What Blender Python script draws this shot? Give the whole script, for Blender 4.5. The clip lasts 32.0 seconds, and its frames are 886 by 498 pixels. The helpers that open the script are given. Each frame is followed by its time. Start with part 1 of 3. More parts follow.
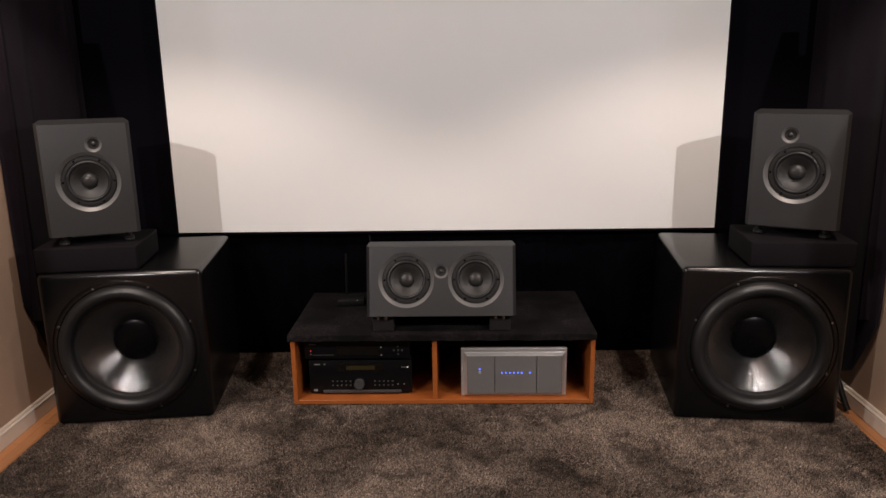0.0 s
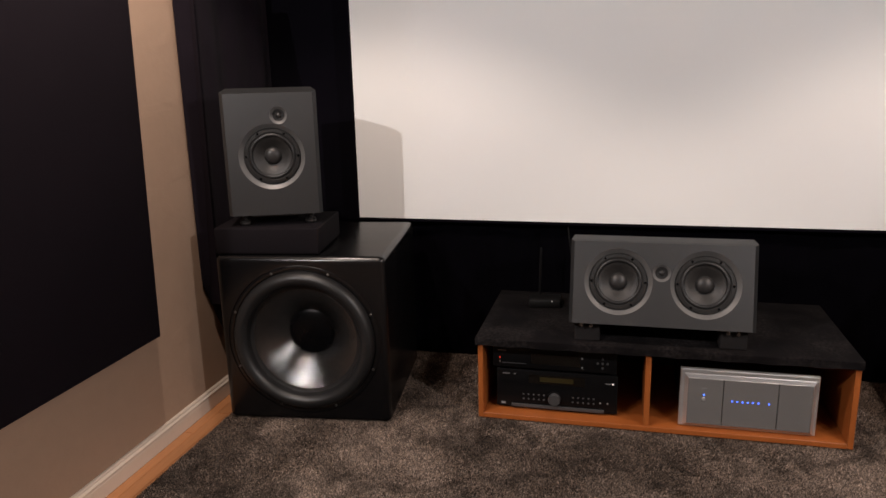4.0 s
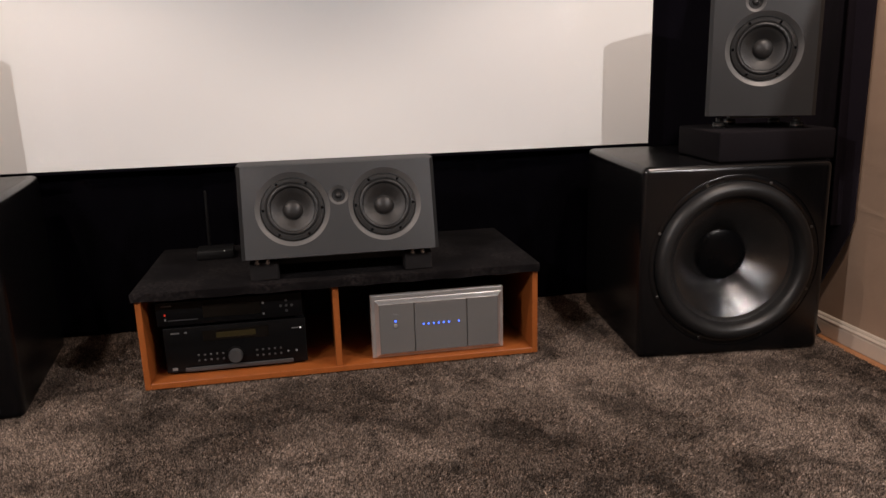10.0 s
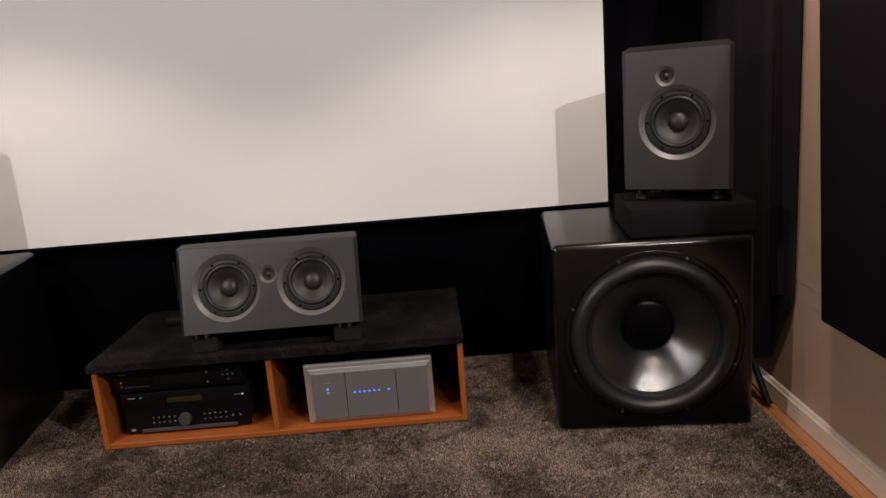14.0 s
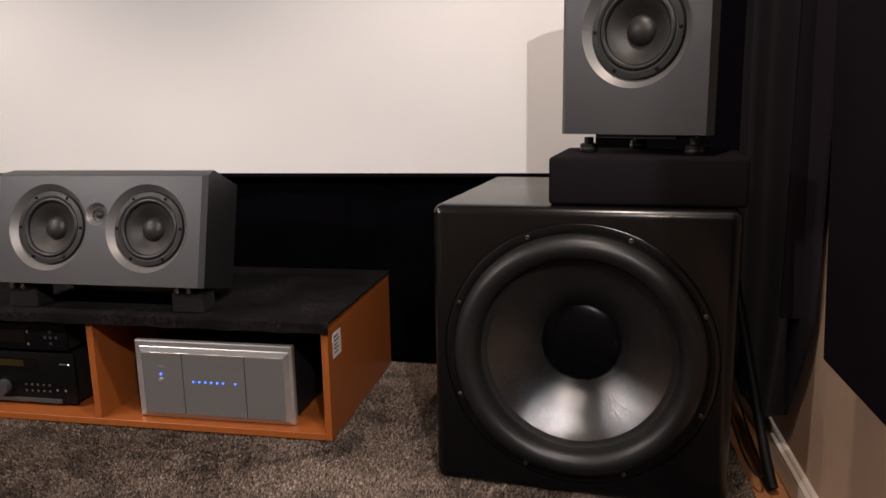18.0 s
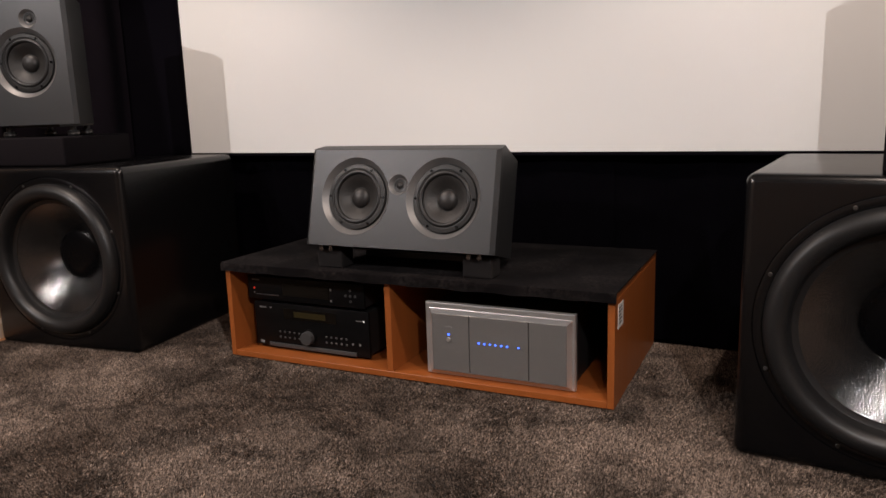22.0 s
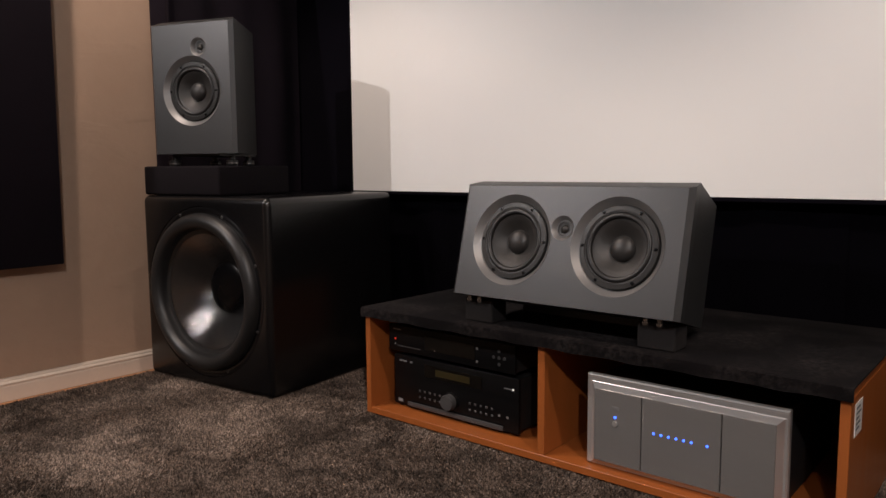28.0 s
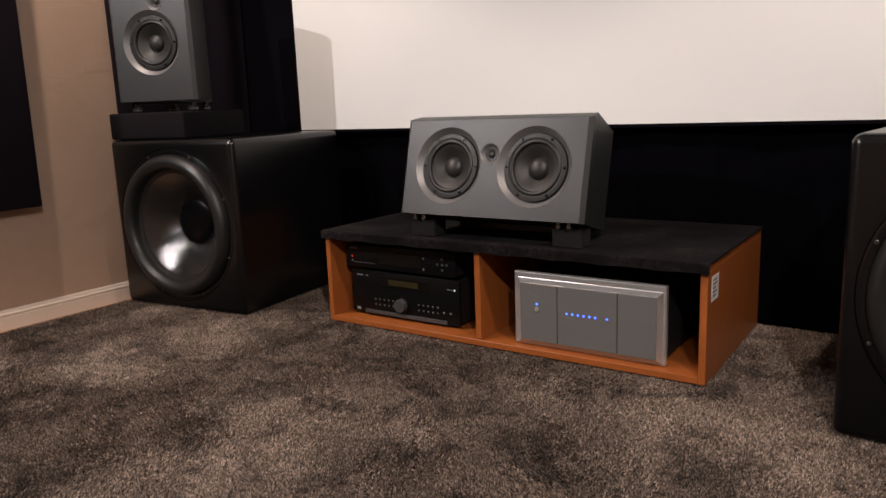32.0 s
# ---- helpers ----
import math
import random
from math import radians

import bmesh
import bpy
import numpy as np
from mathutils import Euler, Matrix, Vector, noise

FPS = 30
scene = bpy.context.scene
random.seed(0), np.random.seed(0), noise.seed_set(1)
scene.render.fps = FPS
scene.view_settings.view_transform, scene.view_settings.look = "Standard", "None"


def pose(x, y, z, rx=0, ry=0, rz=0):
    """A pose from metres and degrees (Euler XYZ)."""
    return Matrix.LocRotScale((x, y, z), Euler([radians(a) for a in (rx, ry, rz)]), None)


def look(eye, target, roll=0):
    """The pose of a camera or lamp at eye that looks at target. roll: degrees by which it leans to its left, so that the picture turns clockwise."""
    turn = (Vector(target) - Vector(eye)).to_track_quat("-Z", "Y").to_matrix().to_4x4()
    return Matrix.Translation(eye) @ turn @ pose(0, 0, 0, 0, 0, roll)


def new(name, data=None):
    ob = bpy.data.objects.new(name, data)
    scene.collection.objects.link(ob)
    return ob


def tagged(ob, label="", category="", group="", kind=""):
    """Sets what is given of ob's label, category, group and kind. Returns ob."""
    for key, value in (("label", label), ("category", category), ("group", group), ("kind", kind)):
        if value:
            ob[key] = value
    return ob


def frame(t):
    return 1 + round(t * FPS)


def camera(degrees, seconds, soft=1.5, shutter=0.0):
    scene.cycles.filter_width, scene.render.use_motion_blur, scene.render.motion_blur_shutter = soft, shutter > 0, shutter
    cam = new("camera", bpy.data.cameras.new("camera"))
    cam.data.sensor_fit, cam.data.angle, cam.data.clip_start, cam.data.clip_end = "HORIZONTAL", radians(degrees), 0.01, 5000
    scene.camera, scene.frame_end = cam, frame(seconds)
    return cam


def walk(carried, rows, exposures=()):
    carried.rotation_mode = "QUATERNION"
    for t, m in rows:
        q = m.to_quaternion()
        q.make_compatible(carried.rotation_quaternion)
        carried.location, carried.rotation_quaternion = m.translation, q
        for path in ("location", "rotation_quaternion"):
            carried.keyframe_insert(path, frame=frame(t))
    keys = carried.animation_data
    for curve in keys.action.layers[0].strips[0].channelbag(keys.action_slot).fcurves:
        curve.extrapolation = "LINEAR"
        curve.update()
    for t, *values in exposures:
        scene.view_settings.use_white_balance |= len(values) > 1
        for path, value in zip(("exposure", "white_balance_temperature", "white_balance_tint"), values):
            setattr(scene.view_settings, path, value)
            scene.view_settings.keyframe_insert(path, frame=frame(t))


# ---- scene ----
cam = camera(62.17, 32.0)
PATH = [
    (0, (0.073, -3.364, 1.356), (0.028, -1.423, 0.879), -0.85),
    (0.5, (0.077, -3.359, 1.335), (0.027, -1.412, 0.884), -0.86),
    (1, (0.079, -3.357, 1.344), (0.027, -1.408, 0.902), -0.87),
    (1.5, (0.078, -3.354, 1.34), (0.031, -1.402, 0.908), -0.87),
    (2, (0.081, -3.328, 1.328), (0.031, -1.377, 0.891), -0.98),
    (2.5, (0.074, -3.285, 1.312), (-0.022, -1.34, 0.857), -1.19),
    (3, (0.043, -3.219, 1.302), (-0.209, -1.289, 0.844), -1.29),
    (3.5, (-0.034, -3.109, 1.289), (-0.452, -1.212, 0.815), -1.7),
    (5.5, (-0.374, -2.694, 1.062), (-0.879, -0.82, 0.584), -1.12),
    (6, (-0.371, -2.705, 1.046), (-0.771, -0.795, 0.61), -0.43),
    (6.5, (-0.361, -2.71, 1.045), (-0.632, -0.775, 0.619), -0.23),
    (7, (-0.323, -2.714, 1.031), (-0.436, -0.761, 0.616), 0.07),
    (7.5, (-0.284, -2.72, 1.011), (-0.248, -0.765, 0.591), -0.43),
    (8, (-0.256, -2.716, 0.986), (-0.083, -0.773, 0.55), -0.33),
    (8.5, (-0.211, -2.717, 0.977), (0.028, -0.78, 0.538), -0.43),
    (9, (-0.167, -2.723, 0.962), (0.101, -0.793, 0.513), -1.13),
    (9.5, (-0.142, -2.735, 0.931), (0.184, -0.815, 0.477), -1.26),
    (10, (-0.09, -2.762, 0.918), (0.256, -0.849, 0.451), -1.69),
    (10.5, (-0.025, -2.786, 0.933), (0.305, -0.875, 0.447), -1.92),
    (11, (0.036, -2.812, 0.951), (0.353, -0.9, 0.458), -2.35),
    (11.5, (0.087, -2.828, 0.966), (0.371, -0.913, 0.469), -2.98),
    (12, (0.15, -2.834, 0.996), (0.381, -0.911, 0.496), -3.51),
    (12.5, (0.254, -2.852, 1.051), (0.321, -0.915, 0.558), -4.68),
    (13, (0.337, -2.85, 1.094), (0.376, -0.909, 0.614), -4.65),
    (13.5, (0.425, -2.858, 1.119), (0.466, -0.914, 0.657), -4.61),
    (14, (0.563, -2.876, 1.14), (0.579, -0.927, 0.694), -4.58),
    (14.5, (0.677, -2.864, 1.157), (0.649, -0.914, 0.715), -4.92),
    (16.5, (1.116, -2.554, 0.993), (0.692, -0.638, 0.61), -4.4),
    (17, (1.151, -2.436, 0.901), (0.727, -0.518, 0.523), -3.74),
    (17.5, (1.185, -2.303, 0.831), (0.806, -0.376, 0.453), -3.02),
    (18, (1.225, -2.176, 0.822), (0.853, -0.249, 0.437), -1.0),
    (18.5, (1.227, -2.161, 0.9), (0.903, -0.225, 0.518), -0.07),
    (19, (1.198, -2.173, 0.944), (0.944, -0.226, 0.571), 0.95),
    (19.5, (1.191, -2.262, 0.96), (0.946, -0.31, 0.597), 1.37),
    (20, (1.182, -2.315, 0.953), (0.931, -0.361, 0.608), 1.4),
    (20.5, (1.157, -2.314, 0.869), (0.813, -0.375, 0.52), 0.64),
    (21, (1.123, -2.317, 0.813), (0.606, -0.415, 0.459), -0.21),
    (21.5, (1.065, -2.32, 0.788), (0.381, -0.473, 0.43), -1.17),
    (22, (1.006, -2.317, 0.769), (0.151, -0.546, 0.393), -1.82),
    (22.5, (0.973, -2.33, 0.745), (0.044, -0.604, 0.344), -2.17),
    (23, (0.947, -2.36, 0.723), (-0.006, -0.652, 0.305), -1.93),
    (23.5, (0.929, -2.382, 0.716), (-0.047, -0.684, 0.31), -1.91),
    (24, (0.901, -2.409, 0.712), (-0.077, -0.702, 0.354), -1.79),
    (24.5, (0.877, -2.426, 0.705), (-0.071, -0.692, 0.405), -1.37),
    (25, (0.863, -2.434, 0.705), (-0.069, -0.684, 0.459), -1.15),
    (25.5, (0.85, -2.388, 0.744), (-0.062, -0.625, 0.516), -0.73),
    (27.5, (0.857, -2.04, 0.719), (-0.355, -0.462, 0.521), -0.44),
    (28, (0.885, -1.992, 0.7), (-0.396, -0.471, 0.484), -0.42),
    (28.5, (0.909, -1.978, 0.681), (-0.416, -0.5, 0.44), -0.77),
    (29, (0.964, -1.993, 0.629), (-0.369, -0.533, 0.323), -0.82),
    (29.5, (1.032, -2.066, 0.595), (-0.298, -0.616, 0.225), -1.27),
    (30, (1.068, -2.168, 0.647), (-0.149, -0.627, 0.268), -1.12),
    (30.5, (1.082, -2.245, 0.677), (-0.093, -0.674, 0.289), -1.57),
    (31, (1.081, -2.273, 0.689), (-0.08, -0.693, 0.293), -1.82),
    (31.5, (1.077, -2.294, 0.703), (-0.063, -0.699, 0.304), -2.17),
    (32, (1.079, -2.305, 0.701), (-0.044, -0.696, 0.318), -2.22),
]
walk(cam, [(t, look(e, g, r)) for t, e, g, r in PATH],
     ((0.0, 0.0), (12.5, 0.0), (14.0, -0.1), (17.0, -0.1), (18.5, 0.15), (20.0, -0.04), (21.0, -0.06), (22.0, 0.0), (23.0, 0.12), (24.0, 0.0), (25.0, -0.06), (28.0, -0.1), (28.6, -0.02), (29.5, 0.27), (30.5, 0.2), (32.0, 0.14)))

# ---- light ----
world = bpy.data.worlds.new("world")
world.use_nodes = True
world.node_tree.nodes["Background"].inputs["Color"].default_value = (0.5, 0.45, 0.4, 1)
world.node_tree.nodes["Background"].inputs["Strength"].default_value = 0.02
scene.world = world

WARM = (1.0, 0.855, 0.775)


def spot_lamp(x, y, z, watts, half, blend=0.25, radius=0.04, color=WARM, target=None):
    """A spot lamp with a cone of light, straight down unless given a target."""
    lamp = bpy.data.lights.new("spot_lamp", "SPOT")
    lamp.energy, lamp.spot_size, lamp.spot_blend = watts, radians(2 * half), blend
    lamp.shadow_soft_size, lamp.color = radius, color
    ob = new("spot_lamp", lamp)
    ob.matrix_world = look((x, y, z), target or (x, y + 0.001, z - 1))
    return ob


# front ceiling pair, assumed rear ceiling pair, one wall sconce each side
for side in (-1, 1):
    spot_lamp(side * 1.25, -1.31, 2.24, 76, 60.5, 0.33, 0.03, (1.0, 0.81, 0.70))
    spot_lamp(side * 1.33, -2.85, 2.24, 60, 62, 0.5)
    spot_lamp(side * 1.61, -2.58, 1.87, 87, 88, 0.2, 0.007, (1.0, 0.93, 0.915), target=(side * 1.58, -1.75, 0.95))

# cool spot added each side for the bluish, upright-edged band on the screen
for side in (-1, 1):
    eye = Vector((side * 1.61, -2.58, 1.87))
    along = (Vector((side * 1.058, 0, 1.87)) - eye).normalized()
    across = Vector((-side * along.y, side * along.x, 0)) if side > 0 else Vector((along.y, -along.x, 0))
    spot_lamp(*eye, 17, 89.95, 0.015, 0.008, (0.74, 0.86, 1.0), eye + across)

# ---- materials ----


def material(name, color, rough=0.5, metal=0.0, spec=0.5, vary=0.12, scale=4.0, fine=0.0, fine_scale=200.0,
             bump=0.0, sheen=0.0, stretch=(1, 1, 1), coat=0.0, object_vary=0.0, rough_vary=0.08, glow=None, glow_power=0.0):
    """A surface with broad mottling, fine grain and relief."""
    m = bpy.data.materials.new(name)
    m.use_nodes = True
    t = m.node_tree
    p = t.nodes["Principled BSDF"]

    def node(kind, **values):
        n = t.nodes.new(kind)
        for k, v in values.items():
            n.inputs[k].default_value = v
        return n

    place = node("ShaderNodeTexCoord")
    mapping = node("ShaderNodeMapping", Scale=stretch)
    t.links.new(place.outputs["Object"], mapping.inputs["Vector"])
    broad = node("ShaderNodeTexNoise", Scale=scale, Detail=5.0, Roughness=0.6)
    grain = node("ShaderNodeTexNoise", Scale=fine_scale, Detail=3.0, Roughness=0.6)
    for n in (broad, grain):
        t.links.new(mapping.outputs["Vector"], n.inputs["Vector"])
    total = node("ShaderNodeMath")
    total.operation = "MULTIPLY_ADD"
    total.inputs[1].default_value = 2 * vary
    total.inputs[2].default_value = 1 - vary
    t.links.new(broad.outputs["Fac"], total.inputs[0])
    grit = node("ShaderNodeMath")
    grit.operation = "MULTIPLY_ADD"
    grit.inputs[1].default_value = 2 * fine
    t.links.new(grain.outputs["Fac"], grit.inputs[0])
    shift = node("ShaderNodeMath")
    shift.operation = "SUBTRACT"
    shift.inputs[1].default_value = fine
    t.links.new(total.outputs[0], shift.inputs[0])
    t.links.new(shift.outputs[0], grit.inputs[2])
    last = grit.outputs[0]
    if object_vary:
        info = node("ShaderNodeObjectInfo")
        each = node("ShaderNodeMath")
        each.operation = "MULTIPLY_ADD"
        each.inputs[1].default_value = 2 * object_vary
        each.inputs[2].default_value = 1 - object_vary
        t.links.new(info.outputs["Random"], each.inputs[0])
        both = node("ShaderNodeMath")
        both.operation = "MULTIPLY"
        t.links.new(each.outputs[0], both.inputs[0])
        t.links.new(last, both.inputs[1])
        last = both.outputs[0]
    tint = node("ShaderNodeVectorMath")
    tint.operation = "SCALE"
    tint.inputs[0].default_value = color
    t.links.new(last, tint.inputs["Scale"])
    t.links.new(tint.outputs[0], p.inputs["Base Color"])
    gloss = node("ShaderNodeMath")
    gloss.operation = "MULTIPLY_ADD"
    gloss.inputs[1].default_value = 2 * rough_vary
    gloss.inputs[2].default_value = rough - rough_vary
    t.links.new(broad.outputs["Fac"], gloss.inputs[0])
    t.links.new(gloss.outputs[0], p.inputs["Roughness"])
    p.inputs["Metallic"].default_value = metal
    p.inputs["Specular IOR Level"].default_value = spec
    p.inputs["Sheen Weight"].default_value = sheen
    p.inputs["Coat Weight"].default_value = coat
    if bump:
        relief = node("ShaderNodeBump", Strength=bump, Distance=0.002)
        t.links.new(grain.outputs["Fac"], relief.inputs["Height"])
        t.links.new(relief.outputs["Normal"], p.inputs["Normal"])
    if glow:
        p.inputs["Emission Color"].default_value = (*glow, 1)
        p.inputs["Emission Strength"].default_value = glow_power
    return m


def trowelled(m):
    """Adds broad hand-trowelled ridges to a paint."""
    t = m.node_tree
    p = t.nodes["Principled BSDF"]
    place = t.nodes.new("ShaderNodeTexCoord")
    waves = t.nodes.new("ShaderNodeTexNoise")
    waves.inputs["Scale"].default_value, waves.inputs["Detail"].default_value = 2.1, 4.0
    waves.inputs["Distortion"].default_value = 0.9
    flat = t.nodes.new("ShaderNodeMapping")
    flat.inputs["Scale"].default_value = (1, 1.3, 2.8)
    flat.inputs["Rotation"].default_value = (0.18, 0, 0)
    edge = t.nodes.new("ShaderNodeValToRGB")
    edge.color_ramp.elements[0].position, edge.color_ramp.elements[1].position = 0.50, 0.62
    relief = t.nodes.new("ShaderNodeBump")
    relief.inputs["Strength"].default_value, relief.inputs["Distance"].default_value = 0.14, 0.006
    t.links.new(place.outputs["Object"], flat.inputs["Vector"])
    t.links.new(flat.outputs["Vector"], waves.inputs["Vector"])
    t.links.new(waves.outputs["Fac"], edge.inputs["Fac"])
    t.links.new(edge.outputs["Color"], relief.inputs["Height"])
    old = p.inputs["Normal"].links[0].from_socket
    t.links.new(old, relief.inputs["Normal"])
    t.links.new(relief.outputs["Normal"], p.inputs["Normal"])
    return m


PAINT = material("wall_paint", (0.42, 0.293, 0.211), 0.6, vary=0.08, scale=2.5, fine=0.05, fine_scale=18, bump=0.5, spec=0.3)
trowelled(PAINT)
CEILING = material("ceiling_paint", (0.20, 0.18, 0.16), 0.8, vary=0.05, fine_scale=60, bump=0.2)
CREAM = material("cream_trim_paint", (0.66, 0.57, 0.48), 0.4, vary=0.06, scale=9, fine=0.04, fine_scale=90, bump=0.08)
VELVET = material("black_velvet", (0.0034, 0.0029, 0.0048), 0.9, vary=0.3, scale=5, fine=0.2, fine_scale=300, bump=0.2, spec=0.03)
DRAPE = material("black_curtain_velvet", (0.0118, 0.0090, 0.0130), 0.9, vary=0.35, scale=6, fine=0.2, fine_scale=300, bump=0.2, spec=0.05, sheen=0.02)
PANEL = material("black_panel_fabric", (0.0108, 0.0084, 0.0114), 0.9, vary=0.15, scale=6, fine=0.25, fine_scale=700, bump=0.3, spec=0.05)
SCREEN = material("matte_white_screen", (0.82, 0.823, 0.808), 0.75, vary=0.015, scale=1.2, fine=0.01, fine_scale=400, spec=0.2)
OAK = material("orange_floor_board", (0.42, 0.185, 0.075), 0.35, vary=0.25, scale=6, fine=0.12, fine_scale=30, bump=0.05, stretch=(9, 0.8, 9), object_vary=0.14)
CHERRY = material("cherry_laminate", (0.295, 0.084, 0.0195), 0.38, vary=0.2, scale=5, fine=0.1, fine_scale=45, bump=0.03, stretch=(6, 0.7, 6), spec=0.4)
CHERRY_UP = material("cherry_laminate_upright", (0.295, 0.084, 0.0195), 0.38, vary=0.2, scale=5, fine=0.1, fine_scale=45, bump=0.03, stretch=(6, 6, 0.7), spec=0.4)
FELT = material("black_felt", (0.0040, 0.0033, 0.0036), 0.92, vary=0.75, scale=8, fine=0.3, fine_scale=260, bump=0.5, spec=0.06, sheen=0.01)


def dusty(m, dust, scale, low, high):
    """Scatters pale lint and dust in patches over a cloth."""
    t = m.node_tree
    p = t.nodes["Principled BSDF"]
    place = t.nodes.new("ShaderNodeTexCoord")
    mix = t.nodes.new("ShaderNodeMix")
    mix.data_type = "RGBA"
    mix.inputs[7].default_value = (*dust, 1)
    ramps = []
    for k, (size, detail, a, b) in enumerate(((scale, 6.0, low, high), (scale * 18, 4.0, 0.42, 0.68))):
        n = t.nodes.new("ShaderNodeTexNoise")
        n.inputs["Scale"].default_value, n.inputs["Detail"].default_value = size, detail
        n.inputs["Roughness"].default_value = 0.65
        n.inputs["Distortion"].default_value = 0.4
        span = t.nodes.new("ShaderNodeMapRange")
        span.inputs["From Min"].default_value, span.inputs["From Max"].default_value = a, b
        t.links.new(place.outputs["Object"], n.inputs["Vector"])
        t.links.new(n.outputs["Fac"], span.inputs["Value"])
        ramps.append(span)
    both = t.nodes.new("ShaderNodeMath")
    both.operation = "MULTIPLY"
    t.links.new(ramps[0].outputs["Result"], both.inputs[0])
    t.links.new(ramps[1].outputs["Result"], both.inputs[1])
    t.links.new(p.inputs["Base Color"].links[0].from_socket, mix.inputs[6])
    t.links.new(both.outputs[0], mix.inputs[0])
    t.links.new(mix.outputs[2], p.inputs["Base Color"])
    return m


dusty(FELT, (0.040, 0.034, 0.033), 5.0, 0.42, 0.72)
FOAM = material("charcoal_foam", (0.0078, 0.0062, 0.0076), 0.88, vary=0.2, scale=9, fine=0.3, fine_scale=420, bump=0.5, spec=0.1)
PAD = material("grey_foam", (0.020, 0.0180, 0.0178), 0.9, vary=0.2, scale=9, fine=0.3, fine_scale=420, bump=0.5, spec=0.1)
SATIN = material("satin_black_paint", (0.0036, 0.0034, 0.0037), 0.24, vary=0.15, scale=5, fine=0.08, fine_scale=350, bump=0.02, spec=0.50, rough_vary=0.01)
GREY = material("graphite_paint", (0.077, 0.0783, 0.080), 0.45, vary=0.05, scale=3, fine=0.06, fine_scale=420, bump=0.06, spec=0.4, metal=0.86, rough_vary=0.03)
RING = material("graphite_bevel", (0.215, 0.213, 0.211), 0.46, vary=0.05, scale=6, spec=0.5, metal=0.6, rough_vary=0.03)
RUBBER = material("black_rubber", (0.0095, 0.0095, 0.0098), 0.42, vary=0.1, scale=9, fine=0.08, fine_scale=250, bump=0.05, spec=0.45)
FRAME = material("grey_basket", (0.0105, 0.0103, 0.0101), 0.45, vary=0.08, scale=20, spec=0.4)
CONE = material("charcoal_cone", (0.0165, 0.0156, 0.0148), 0.5, vary=0.12, scale=25, fine=0.12, fine_scale=500, bump=0.2)
CAP = material("charcoal_dust_cap", (0.020, 0.019, 0.0187), 0.44, vary=0.08, scale=25, spec=0.45)
PULP = material("glossy_fibre_cone", (0.125, 0.124, 0.125), 0.145, vary=0.2, scale=30, fine=0.5, fine_scale=240, bump=0.45, spec=0.5, metal=0.92, rough_vary=0.05)
DOME = material("black_dome", (0.0025, 0.0025, 0.003), 0.28, vary=0.1, scale=12, spec=0.12)
CHROME = material("chrome", (0.62, 0.61, 0.60), 0.2, metal=1.0, vary=0.05)
STEEL = material("dark_steel_screw", (0.16, 0.155, 0.15), 0.35, metal=1.0, vary=0.1)
SILVER = material("brushed_silver", (0.64, 0.63, 0.615), 0.36, metal=0.75, vary=0.05, scale=5, fine=0.05, fine_scale=160, stretch=(0.5, 1, 6))
PEWTER = material("grey_faceplate", (0.19, 0.185, 0.18), 0.42, metal=0.4, vary=0.05, scale=5, fine=0.05, fine_scale=160, stretch=(0.5, 1, 6))
GEAR = material("black_brushed_faceplate", (0.0040, 0.0040, 0.0043), 0.36, vary=0.1, scale=6, fine=0.1, fine_scale=200, stretch=(0.4, 1, 6), spec=0.14)
CHASSIS = material("black_steel_chassis", (0.010, 0.010, 0.010), 0.5, vary=0.12, scale=8)
WINDOW = material("smoked_display_window", (0.006, 0.005, 0.004), 0.15, vary=0.05)
AMBER = material("dim_amber_display", (0.018, 0.014, 0.004), 0.4, glow=(1.0, 0.62, 0.10), glow_power=0.006)
MARK = material("pale_print", (0.17, 0.167, 0.165), 0.5, vary=0.05)
KNOB = material("grey_knob", (0.09, 0.09, 0.092), 0.34, metal=0.5, vary=0.05)
BLUE = material("blue_light", (0.02, 0.05, 0.5), 0.3, glow=(0.04, 0.13, 1.0), glow_power=4.0)
PALE = material("pale_light", (0.6, 0.6, 0.6), 0.3, glow=(1.0, 0.95, 0.9), glow_power=0.5)
RED = material("red_light", (0.4, 0.02, 0.01), 0.3, glow=(1.0, 0.06, 0.03), glow_power=0.4)
PAPER = material("white_sticker", (0.70, 0.66, 0.62), 0.5, vary=0.08, scale=40)
CABLE = material("black_cable", (0.005, 0.0048, 0.0048), 0.55, vary=0.1, spec=0.25)

pile_mat = bpy.data.materials.new("shag_pile")
pile_mat.use_nodes = True
tree = pile_mat.node_tree
bsdf = tree.nodes["Principled BSDF"]
geo = tree.nodes.new("ShaderNodeNewGeometry")
ramp = tree.nodes.new("ShaderNodeValToRGB")
for stop, value in zip(ramp.color_ramp.elements, ((0.041, 0.0312, 0.0248, 1), (0.312, 0.238, 0.191, 1))):
    stop.color = value
tree.links.new(geo.outputs["Random Per Island"], ramp.inputs["Fac"])
